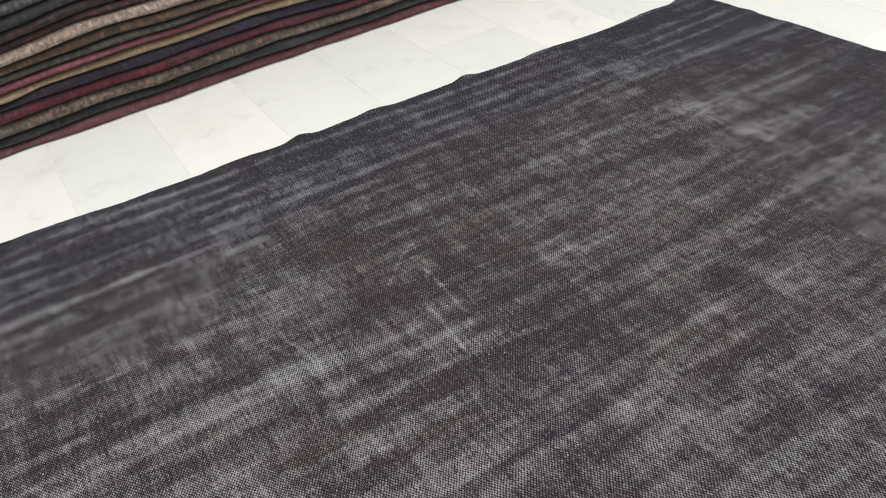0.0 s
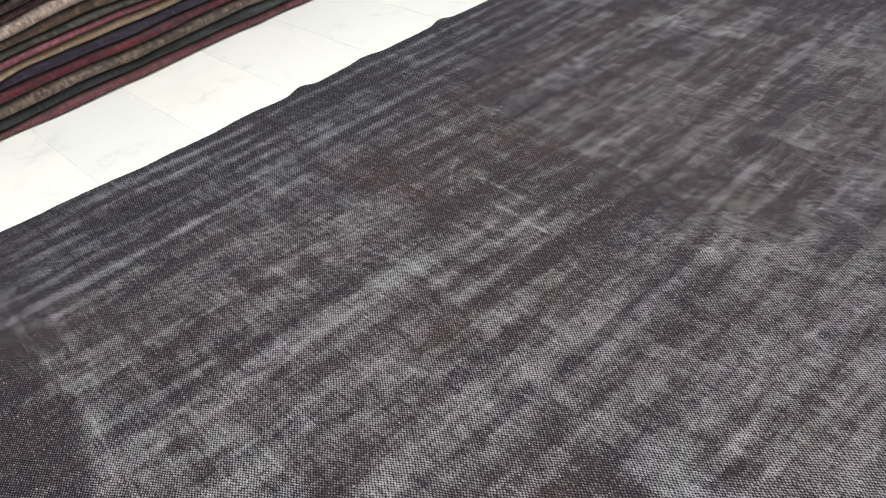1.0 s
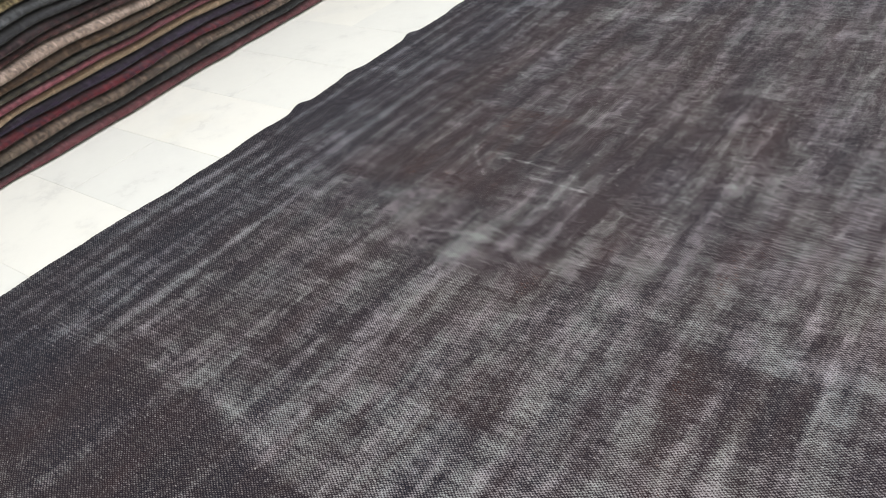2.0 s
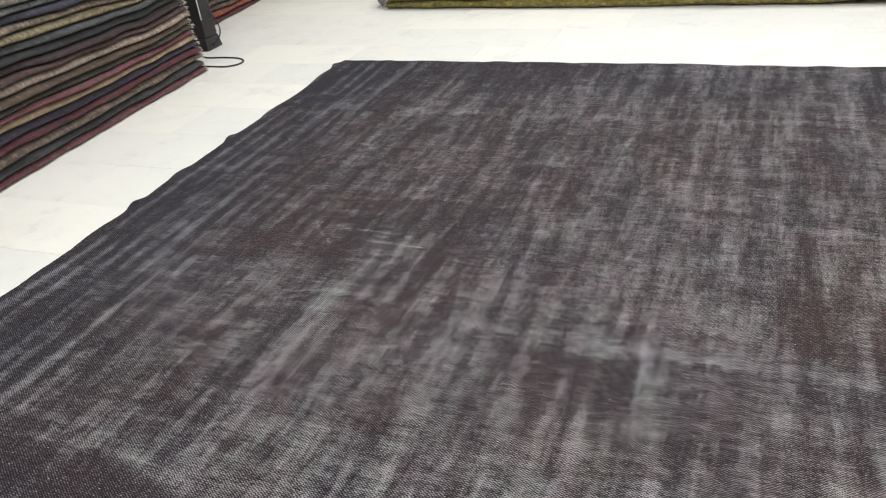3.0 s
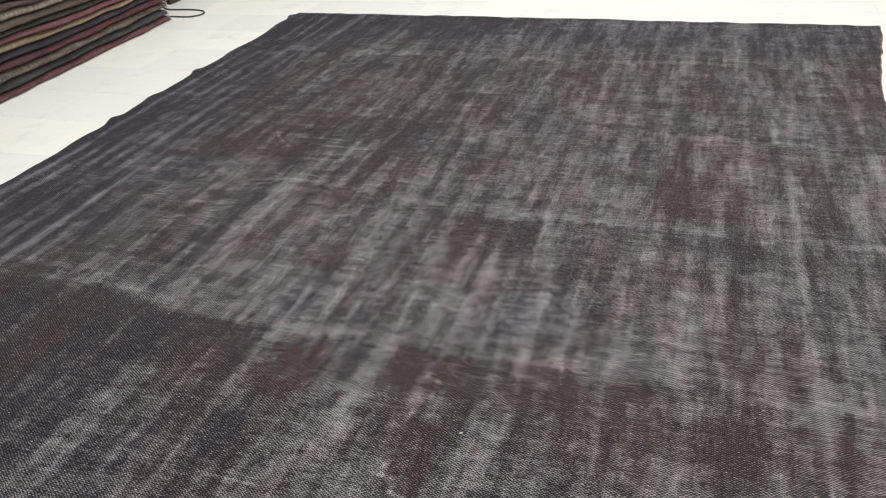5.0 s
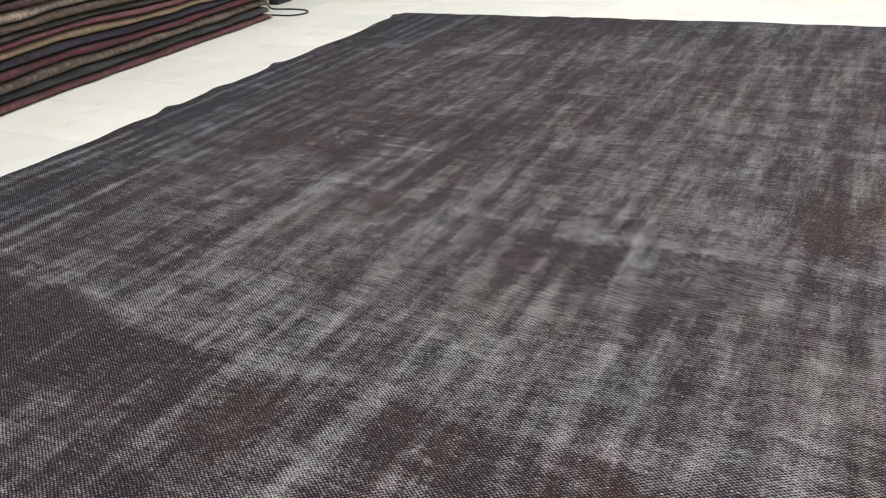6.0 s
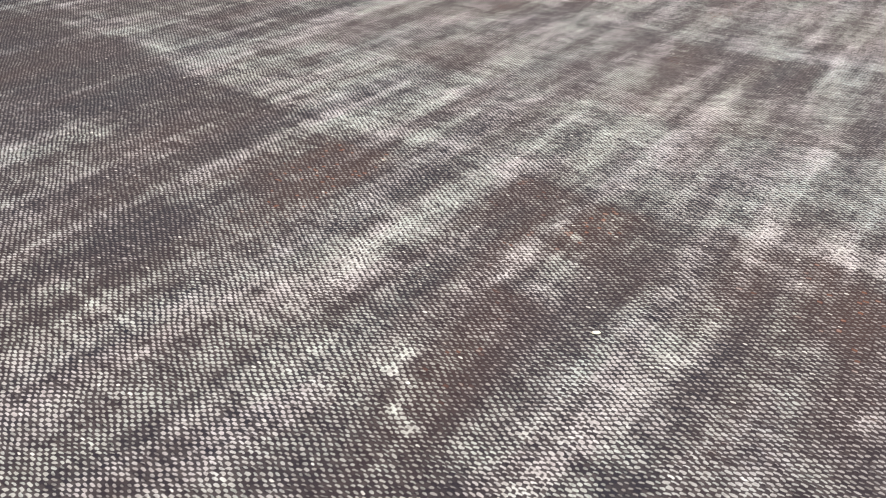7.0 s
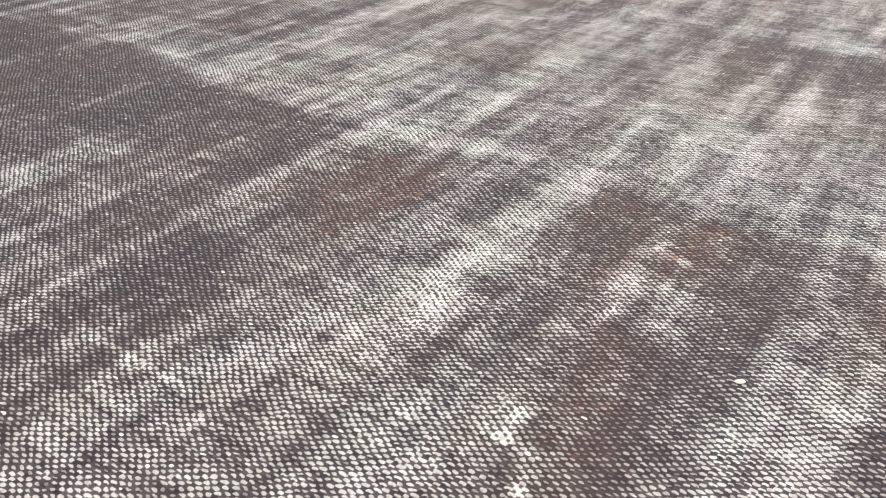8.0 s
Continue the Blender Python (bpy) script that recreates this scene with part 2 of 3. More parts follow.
def grid_mesh(name, verts, nu, nv, material, parent=None, closed_u=False):
    """A sheet of nu x nv vertices, row by row, built from an array."""
    iu = np.arange(nu if closed_u else nu - 1)
    a = (np.arange(nv - 1)[:, None] * nu + iu[None, :]).ravel()
    b = (np.arange(nv - 1)[:, None] * nu + (iu[None, :] + 1) % nu).ravel()
    quads = np.stack([a, b, b + nu, a + nu], 1)
    me = bpy.data.meshes.new(name)
    me.vertices.add(len(verts))
    me.vertices.foreach_set("co", np.asarray(verts, dtype=np.float32).ravel())
    me.loops.add(quads.size)
    me.loops.foreach_set("vertex_index", quads.ravel().astype(np.int32))
    me.polygons.add(len(quads))
    me.polygons.foreach_set("loop_start", np.arange(0, quads.size, 4, dtype=np.int32))
    me.polygons.foreach_set("use_smooth", np.ones(len(quads), dtype=bool))
    me.update(calc_edges=True)
    me.materials.append(material)
    ob = new(name, me)
    ob.parent = parent
    return ob


def part(name, bm, material, parent, label=""):
    me = bpy.data.meshes.new(name)
    bm.to_mesh(me)
    bm.free()
    me.materials.append(material)
    ob = new(name, me)
    ob.parent = parent
    if label:
        tagged(ob, label)
    return ob


def box_bm(x0, x1, y0, y1, z0, z1, bevel=0.0, segments=2):
    bm = bmesh.new()
    bmesh.ops.create_cube(bm, size=1.0)
    for v in bm.verts:
        v.co = ((x0 + x1) / 2 + v.co.x * (x1 - x0), (y0 + y1) / 2 + v.co.y * (y1 - y0), (z0 + z1) / 2 + v.co.z * (z1 - z0))
    if bevel:
        bmesh.ops.bevel(bm, geom=bm.edges[:], offset=bevel, segments=segments, affect="EDGES", profile=0.5)
    return bm


def tube(name, points, radius, material, parent=None, label="", sides=8, steps=8):
    """A cable or cord along a smooth line through the points."""
    cu = bpy.data.curves.new(name, "CURVE")
    cu.dimensions, cu.bevel_depth, cu.bevel_resolution, cu.resolution_u, cu.use_fill_caps = "3D", radius, 2, steps, True
    sp = cu.splines.new("NURBS")
    sp.points.add(len(points) - 1)
    for p, co in zip(sp.points, points):
        p.co = (*co, 1)
    sp.order_u, sp.use_endpoint_u = 4, True
    cu.materials.append(material)
    tmp = bpy.data.objects.new(name, cu)
    me = bpy.data.meshes.new_from_object(tmp)
    bpy.data.objects.remove(tmp)
    bpy.data.curves.remove(cu)
    me.polygons.foreach_set("use_smooth", np.ones(len(me.polygons), dtype=bool))
    ob = new(name, me)
    ob.parent = parent
    if label:
        tagged(ob, label)
    return ob


def vnoise(x, y, sx, sy, seed):
    """Smooth value noise between -1 and 1, with cells of sx by sy metres."""
    rng = np.random.RandomState(seed)
    table = rng.rand(257, 257) * 2 - 1
    gx, gy = np.asarray(x) / sx + 1000.0, np.asarray(y) / sy + 1000.0
    ix, iy = np.floor(gx).astype(int), np.floor(gy).astype(int)
    fx, fy = gx - ix, gy - iy
    fx, fy = fx * fx * (3 - 2 * fx), fy * fy * (3 - 2 * fy)
    a, b = table[ix % 257, iy % 257], table[(ix + 1) % 257, iy % 257]
    c, d = table[ix % 257, (iy + 1) % 257], table[(ix + 1) % 257, (iy + 1) % 257]
    return (a * (1 - fx) + b * fx) * (1 - fy) + (c * (1 - fx) + d * fx) * fy


def smooth(v, lo, hi):
    t = np.clip((v - lo) / (hi - lo), 0, 1)
    return t * t * (3 - 2 * t)


# ---- the room ----
X0, X1, Y0, Y1, H = ROOM
T = 0.15


def wall(name, x0, x1, y0, y1, z0, z1, material):
    ob = part(name, box_bm(x0, x1, y0, y1, z0, z1), material, None)
    return tagged(ob, kind="structure")


wall("wall_west", X0 - T, X0, Y0 - T, Y1 + T, FLOOR_Z - 0.05, H, MAT_WALL)
wall("wall_east", X1, X1 + T, Y0 - T, Y1 + T, FLOOR_Z - 0.05, H, MAT_WALL)
wall("wall_north", X0, X1, Y1, Y1 + T, FLOOR_Z - 0.05, H, MAT_WALL)
wall("wall_south", X0, X1, Y0 - T, Y0, FLOOR_Z - 0.05, H, MAT_WALL)
wall("ceiling", X0 - T, X1 + T, Y0 - T, Y1 + T, H, H + T, MAT_CEILING)
floor = wall("floor", X0, X1, Y0, Y1, FLOOR_Z - 0.05, FLOOR_Z - 0.0012, MAT_GROUT)


# ---- the worn rug ----
RUG_W, RUG_L = 2.75, 4.0
# ruffles along the west selvedge: y, how far it stands out, how far it lifts, half length
RUFFLES = [(-1.517, 0.014, 0.010, 0.035), (-1.285, 0.007, 0.005, 0.05), (-0.966, 0.012, 0.008, 0.03), (-0.08, 0.012, 0.006, 0.03), (-2.02, -0.008, 0.004, 0.06)]


def rug_left(y):
    x = 0.024 + 0.007 * vnoise(y, 0 * y, 0.22, 1, 5) + 0.004 * vnoise(y, 0 * y, 0.07, 1, 6) + 0.012 * smooth(-y, 0.3, 0.9) - 0.008 * smooth(-y, 1.7, 2.3)
    for yc, out, _, half in RUFFLES:
        x = x - out * np.exp(-(((y - yc) / half) ** 2))
    return x


def rug_right(y):
    return 2.692 + 0.105 * y + 0.006 * vnoise(y, 0 * y, 0.25, 1, 7) + 0.003 * vnoise(y, 0 * y, 0.06, 1, 8) - 0.010 * smooth(-y, 0.1, 0.6) * (1 - smooth(-y, 0.8, 1.1))


def rug_far(x):
    return 0.004 + 0.008 * vnoise(x, 0 * x, 0.30, 1, 9) + 0.004 * vnoise(x, 0 * x, 0.05, 1, 10)


def rug_height(x, y):
    z = 0.0012 * vnoise(x, y, 0.30, 0.5, 11) + 0.0006 * vnoise(x, y, 0.06, 0.10, 12)
    edge = np.exp(-np.maximum(x - rug_left(y), 0) / 0.05)
    z = z + edge * 0.003 * (1 + vnoise(y, 0 * y, 0.12, 1, 13))
    for yc, _, lift, half in RUFFLES:
        z = z + np.exp(-np.maximum(x, 0) / 0.04) * lift * np.exp(-(((y - yc) / (half * 1.2)) ** 2))
    far = np.exp(-np.maximum(rug_far(x) - y, 0) / 0.03)
    return z + far * 0.004 * np.maximum(0, vnoise(x, 0 * x, 0.13, 1, 14))


# faded traces of the old design: x0, x1, y0, y1, change of wear, brown
DARK_TRACES = [
    (0.30, 0.84, -2.72, -2.495, -0.20, 0.45), (0.90, 1.185, -2.68, -2.555, -0.36, 0.30), (1.235, 1.36, -2.74, -2.600, -0.20, 1.00),
    (1.395, 1.445, -2.62, -2.535, -0.22, 0.20), (1.495, 1.575, -2.71, -2.560, -0.34, 0.85), (1.585, 1.66, -2.68, -2.570, -0.24, 0.95),
    (1.71, 1.86, -2.67, -2.555, -0.26, 0.80), (1.83, 2.00, -2.66, -2.585, -0.30, 0.85), (2.00, 2.32, -2.74, -2.625, -0.22, 0.60),
    (0.50, 0.86, -1.70, -1.300, -0.12, 0.85), (0.86, 1.13, -1.55, -1.330, -0.20, 0.50), (1.93, 2.14, -1.90, -1.365, -0.22, 0.90),
    (1.44, 1.67, -2.12, -1.985, -0.20, 0.65), (2.09, 2.26, -2.10, -1.975, -0.22, 0.40), (1.58, 1.65, -2.93, -2.760, -0.26, 0.80),
    (0.78, 0.87, -1.925, -1.885, -0.30, 0.50),
]
PALE_TRACES = [
    (0.52, 0.95, -2.50, -2.42, 0.18, 0.10), (0.97, 1.72, -2.54, -2.31, 0.12, 0.02), (1.39, 1.70, -1.965, -1.91, 0.24, 0.35),
    (1.66, 1.84, -2.46, -2.30, 0.24, 0.00), (1.90, 2.08, -2.55, -2.45, 0.22, 0.10), (1.41, 1.49, -2.86, -2.69, 0.13, 0.40),
    (1.36, 1.50, -3.30, -2.90, 0.10, 0.10), (1.67, 1.78, -3.20, -2.72, 0.16, 0.15), (1.59, 1.66, -2.80, -2.69, 0.14, 0.25),
    (0.30, 0.62, -2.00, -1.76, 0.08, -0.3), (0.60, 0.95, -1.98, -1.74, 0.10, 0.2), (0.86, 0.93, -1.90, -1.85, 0.20, 0.1),
]
# pale guard lines across the rug: y, how far it sags and between which x, change of wear, half width
GUARD_LINES = [
    (-0.30, 0.0, 0.5, 1.0, 0.10, 0.012), (-0.61, 0.02, 1.7, 2.4, 0.14, 0.018), (-1.275, 0.07, 0.6, 1.2, 0.13, 0.018),
    (-1.86, 0.09, 0.9, 1.6, 0.12, 0.018), (-2.425, 0.12, 0.5, 1.1, 0.16, 0.022),
]
# single long streaks along the warp in the south part: x, half width, y0, y1, change of wear
STREAKS = [
    (1.212, 0.010, -3.20, -2.50, 0.20), (1.278, 0.014, -3.20, -2.70, -0.20), (1.145, 0.020, -3.10, -2.68, -0.14), (1.405, 0.012, -2.86, -2.70, -0.18),
    (1.372, 0.010, -3.00, -2.78, -0.12), (1.330, 0.016, -3.10, -2.76, 0.10), (1.505, 0.010, -3.00, -2.70, -0.22), (1.540, 0.014, -2.90, -2.60, -0.14),
    (1.455, 0.018, -3.10, -2.60, 0.16), (1.570, 0.007, -2.78, -2.62, 0.20), (1.730, 0.022, -3.00, -2.60, 0.14), (0.985, 0.020, -3.00, -2.66, 0.14),
]
STITCHES = [
    [(1.556, -2.588), (1.580, -2.594), (1.577, -2.638), (1.606, -2.650), (1.601, -2.690)],
    [(1.564, -2.870), (1.583, -2.873), (1.582, -2.900), (1.606, -2.905), (1.609, -2.932), (1.631, -2.94), (1.633, -2.96)],
    [(1.559, -2.714), (1.585, -2.715), (1.579, -2.765)],
    [(1.28, -2.972), (1.40, -2.972)], [(1.05, -2.590), (0.92, -2.567)],
    [(0.79, -1.545), (0.92, -1.550)], [(0.685, -1.52), (0.715, -1.565), (0.783, -1.633)], [(0.90, -1.60), (1.05, -1.612)], [(1.83, -1.12), (1.90, -1.12)],
    [(1.83, -1.16), (1.92, -1.165)],
]


def weave(x, y):
    """How worn, how brown and how blue the rug is at each place."""
    wx = x + 0.005 * vnoise(x, y, 0.09, 0.30, 21) + 0.0016 * vnoise(x, y, 0.012, 0.05, 22)
    wy = y + 0.010 * vnoise(x, y, 0.018, 0.30, 23) + 0.008 * vnoise(x, y, 0.20, 0.40, 24)
    wear, section, guard = 0.255 + 0.0 * x, 0.0 * x, 0.0 * x
    for line, sag, xa, xb, strength, half in GUARD_LINES:
        bend = line - sag * smooth(wx, xa, xb) + 0.006 * vnoise(wx, 0 * wx, 0.4, 1, 47)
        guard = guard + strength * np.exp(-(((wy - bend) / half) ** 2)) * (0.65 + 0.6 * vnoise(wx, wy, 0.10, 0.5, 48)) * smooth(wx, 0.30, 0.45)
        section = section + (wy < bend - half) * (strength > 0.11)
    # streaks along the warp: some run on for a metre, some break off at the guard lines
    sx = wx + 1.7 * section
    wear = wear + 0.15 * vnoise(wx, wy, 0.030, 1.1, 51) + 0.20 * vnoise(sx, wy, 0.024, 0.30, 31) + 0.09 * vnoise(sx, wy, 0.055, 0.55, 53)
    wear = wear + 0.17 * vnoise(wx, wy, 0.014, 0.11, 32) + 0.08 * vnoise(wx, wy, 0.008, 0.10, 33)
    # rows across
    wear = wear + 0.09 * vnoise(wx, wy, 0.25, 0.030, 34) + 0.13 * vnoise(wx, wy, 0.07, 0.012, 35)
    wear = wear + 0.03 * vnoise(wx, wy, 0.22, 0.26, 36) + 0.09 * vnoise(wx, wy, 0.05, 0.06, 37)
    # small patches where the pile still stands, and bald spots, both drawn out along the weft
    wear = wear - 0.20 * smooth(vnoise(wx, wy, 0.022, 0.014, 61), 0.50, 0.90) + 0.16 * smooth(vnoise(wx, wy, 0.026, 0.010, 62), 0.50, 0.90)
    wear = wear - 0.16 * smooth(vnoise(wx, wy, 0.030, 0.060, 63), 0.50, 0.90)
    brown = 0.42 + 0.28 * vnoise(wx, wy, 0.12, 0.25, 41) + 0.20 * vnoise(wx, wy, 0.03, 0.15, 42)
    blue = 0.05 + 0.30 * np.maximum(0, vnoise(wx, wy, 0.15, 0.22, 43)) + 0.25 * np.maximum(0, vnoise(wx, wy, 0.035, 0.2, 44) - 0.2)
    for table in (DARK_TRACES, PALE_TRACES):
        for xa, xb, ya, yb, dw, db in table:
            s = 0.014
            m = smooth(wx, xa - s, xa + s) * (1 - smooth(wx, xb - s, xb + s)) * smooth(wy, ya - 0.07, ya + 0.05) * (1 - smooth(wy, yb - 0.010, yb + 0.006))
            m = m * (0.66 + 0.42 * vnoise(wx, wy, 0.022, 0.14, 45))
            wear, brown = wear + (1.5 if dw < 0 else 0.95) * dw * m, brown + (db - 0.42) * m
            blue = blue * (1 - 0.7 * m * (db > 0.5))
    for xc, half, ya, yb, dw in STREAKS:
        wear = wear + dw * np.exp(-(((wx - xc) / half) ** 2)) * smooth(wy, ya, ya + 0.12) * (1 - smooth(wy, yb - 0.05, yb)) * (0.8 + 0.4 * vnoise(wx, wy, 0.02, 0.08, 54))
    # bluish borders along the west and far sides
    border = (1 - smooth(wx, 0.25, 0.55)) * 0.75 + (1 - smooth(-wy, 0.25, 0.75)) * 0.5
    blue, brown, wear = blue + 0.85 * border, brown - 0.30 * border, wear - 0.06 * border
    stripes = (1 - smooth(wx, 0.36, 0.48)) * smooth(wx, 0.02, 0.05)
    wear = wear + 1.5 * guard + 0.30 * stripes * np.sin(wx * 2 * math.pi / 0.062 + 0.8 * vnoise(wx, wy, 0.2, 0.3, 56)) * (0.6 + 0.6 * vnoise(wx, wy, 0.06, 0.12, 46))
    # the field is more rubbed towards the east side and the centre, less in the south-west
    wear = wear + 0.06 * np.clip(wx - 1.25, -1, 1.2) * smooth(-wy, 0.3, 1.2)
    southwest = (1 - smooth(wx, 0.85, 1.32)) * smooth(-wy, 2.50, 2.56) * (1 - 0.35 * smooth(-wy, 2.7, 3.1))
    wear, blue = wear - 0.26 * southwest, blue + 0.12 * southwest
    wear = wear + 0.03 * smooth(-wy, 2.80, 3.02) * (1 - smooth(wx, 1.45, 1.6)) * smooth(wx, 1.0, 1.2)
    wear = wear + 0.09 * np.exp(-(((wx - 1.7) / 0.45) ** 2) - (((wy + 1.95) / 0.55) ** 2)) - 0.09 * np.exp(-(((wx - 1.33) / 0.14) ** 2) - (((wy + 2.95) / 0.15) ** 2))
    wear = wear - 0.16 * (1 - smooth(-wy, 0.15, 0.7)) * (1 - smooth(wx, 0.8, 1.6))
    wear = 0.226 + (wear - 0.25) * 0.68
    # rows of pale mending stitches and bare weft threads
    for line in STITCHES:
        for (xa, ya), (xb, yb) in zip(line, line[1:]):
            dx, dy = xb - xa, yb - ya
            t = np.clip(((x - xa) * dx + (y - ya) * dy) / (dx * dx + dy * dy), 0, 1)
            gap = np.hypot(x - xa - t * dx, y - ya - t * dy)
            wear = wear + 0.42 * np.exp(-((gap / 0.0042) ** 2)) * (0.6 + 0.7 * vnoise(x, y, 0.009, 0.009, 49))
    return np.stack([np.clip(wear, 0, 1), np.clip(brown, 0, 1), np.clip(blue, 0, 1), np.ones_like(x)], -1)


def paint(me, xy):
    layer = me.color_attributes.new("weave", "FLOAT_COLOR", "POINT")
    layer.data.foreach_set("color", weave(xy[:, 0], xy[:, 1]).astype(np.float32).ravel())


rug = new("rug")
tagged(rug, "large dark grey overdyed rug, worn pile, lying flat on marble floor", "rug")
NU, NV = 540, 790
uu, vv = np.meshgrid(np.linspace(0, 1, NU), np.linspace(0, 1, NV))
yy = -RUG_L + vv * RUG_L
xx = rug_left(yy) + uu * (rug_right(yy) - rug_left(yy))
yy = yy + (rug_far(xx)) * smooth(vv, 0.97, 1.0)
zz = rug_height(xx, yy)
pile = grid_mesh("face", np.stack([xx, yy, zz], -1).reshape(-1, 3), NU, NV, MAT_RUG, rug)
paint(pile.data, np.stack([xx, yy], -1).reshape(-1, 2))


def rug_border(name, line, material, label):
    """A rounded overcast edge that follows the rug's outline; line: points on the rug's top edge and the way out."""
    rows = []
    for (x, y, z), (ox, oy) in line:
        for k in range(6):
            a = math.pi * k / 5
            r = 0.0040
            top, bottom = z, FLOOR_Z
            mid, half = (top + bottom) / 2, (top - bottom) / 2 + 0.0006
            rows.append((x + ox * r * math.sin(a) * 1.3, y + oy * r * math.sin(a) * 1.3, mid + half * math.cos(a)))
    ob = grid_mesh(name, np.array(rows), 6, len(line), material, rug)
    return tagged(ob, label)


def edge_line(kind):
    out = []
    if kind in ("left", "right"):
        for y in np.linspace(-RUG_L, 0, 900):
            x = (rug_left if kind == "left" else rug_right)(np.array(y))
            y2 = y + float(rug_far(np.array(x))) * float(smooth(np.array(1 + y / RUG_L), 0.97, 1.0))
            z = float(rug_height(np.array(x), np.array(y2)))
            cord = 0.0007 * math.sin(y * 900) + 0.001 * float(vnoise(np.array(y), np.array(0.0), 0.013, 1, 15))
            out.append(((float(x) + (cord if kind == "right" else -cord), y2, z + 0.0004), (-1 if kind == "left" else 1, 0)))
    else:
        for x in np.linspace(float(rug_left(np.array(0.0))), float(rug_right(np.array(0.0))), 700):
            y = float(rug_far(np.array(x))) if kind == "far" else -RUG_L
            z = float(rug_height(np.array(x), np.array(y)))
            out.append(((x, y + 0.001 * float(vnoise(np.array(x), np.array(0.0), 0.011, 1, 16)), z + 0.0004), (0, 1 if kind == "far" else -1)))
    return out


rug_border("selvedge", edge_line("left"), MAT_SELVEDGE, "dark overcast wool selvedge with small ruffles")
rug_border("selvedge", edge_line("right"), MAT_RED_BINDING, "reddish brown overcast selvedge")
rug_border("end_binding", edge_line("far"), MAT_SELVEDGE, "dark stitched end binding")
rug_border("end_binding", edge_line("near"), MAT_SELVEDGE, "dark stitched end binding")


# the worn knots that stand up as single nubs where the pile is seen closest
def knot_nubs(x0, x1, y0, y1):
    ii, jj = np.meshgrid(np.arange(math.floor(x0 / KNOT_X), math.ceil(x1 / KNOT_X)), np.arange(math.floor(y0 / KNOT_Y), math.ceil(y1 / KNOT_Y)))
    even = (ii + jj) % 2 == 0
    gx, gy = (ii[even] + 0.5) * KNOT_X, (jj[even] + 0.5) * KNOT_Y
    rng = np.random.RandomState(77)
    n = len(gx)
    # the weave wanders a little, as the dye does
    cx, cy = gx, gy
    for _ in range(3):
        ux, uy = 0.0 * gx, 0.0 * gx
        for size, wx, wy, phase in SWAYS:
            turn = cx * wx + cy * wy + phase
            ux, uy = ux + size * np.sin(turn), uy + size * np.cos(turn)
        cx, cy = gx - ux, gy - uy
    cx, cy = cx + rng.uniform(-0.0003, 0.0003, n), cy + rng.uniform(-0.0002, 0.0002, n)
    rim = np.minimum(np.minimum(cx - x0, x1 - cx), np.minimum(cy - y0, y1 - cy))
    keep = rng.rand(n) < np.clip(rim / 0.15, 0, 1)
    cx, cy = cx[keep], cy[keep]
    n = len(cx)
    wear = weave(cx, cy)[:, 0]
    high = 0.0003 + 0.0011 * np.clip(wear, 0, 1) + rng.uniform(0, 0.0003, n)
    base = rug_height(cx, cy) - 0.0003
    ang = np.arange(6) * math.pi / 3
    wide = rng.uniform(0.85, 1.1, n)
    rx, ry = 0.52 * KNOT_X * wide, 0.58 * KNOT_Y * wide
    ring0 = np.stack([cx[:, None] + rx[:, None] * np.cos(ang), cy[:, None] + ry[:, None] * np.sin(ang), np.repeat(base[:, None], 6, 1)], -1)
    ring1 = np.stack([cx[:, None] + 0.55 * rx[:, None] * np.cos(ang), cy[:, None] + 0.55 * ry[:, None] * np.sin(ang), np.repeat((base + high)[:, None], 6, 1)], -1)
    verts = np.concatenate([ring0, ring1], 1).reshape(-1, 3)
    start = np.arange(n)[:, None] * 12
    sides = np.concatenate([start + np.array([k, (k + 1) % 6, 6 + (k + 1) % 6, 6 + k]) for k in range(6)], 1).reshape(-1, 4)
    tops = start + np.arange(6, 12)[None, :]
    me = bpy.data.meshes.new("knot_relief")
    me.vertices.add(len(verts))
    me.vertices.foreach_set("co", verts.astype(np.float32).ravel())
    loops = np.concatenate([sides.ravel(), tops.ravel()]).astype(np.int32)
    me.loops.add(len(loops))
    me.loops.foreach_set("vertex_index", loops)
    starts = np.concatenate([np.arange(len(sides)) * 4, sides.size + np.arange(n) * 6]).astype(np.int32)
    me.polygons.add(len(starts))
    me.polygons.foreach_set("loop_start", starts)
    me.polygons.foreach_set("use_smooth", np.ones(len(starts), dtype=bool))
    me.update(calc_edges=True)
    me.materials.append(MAT_RUG)
    paint(me, verts[:, :2])
    ob = new("knot_relief", me)
    ob.parent = rug
    return tagged(ob, "pale worn wool knots of the rug", kind="stuff")


knot_nubs(0.85, 2.10, -3.22, -2.38)


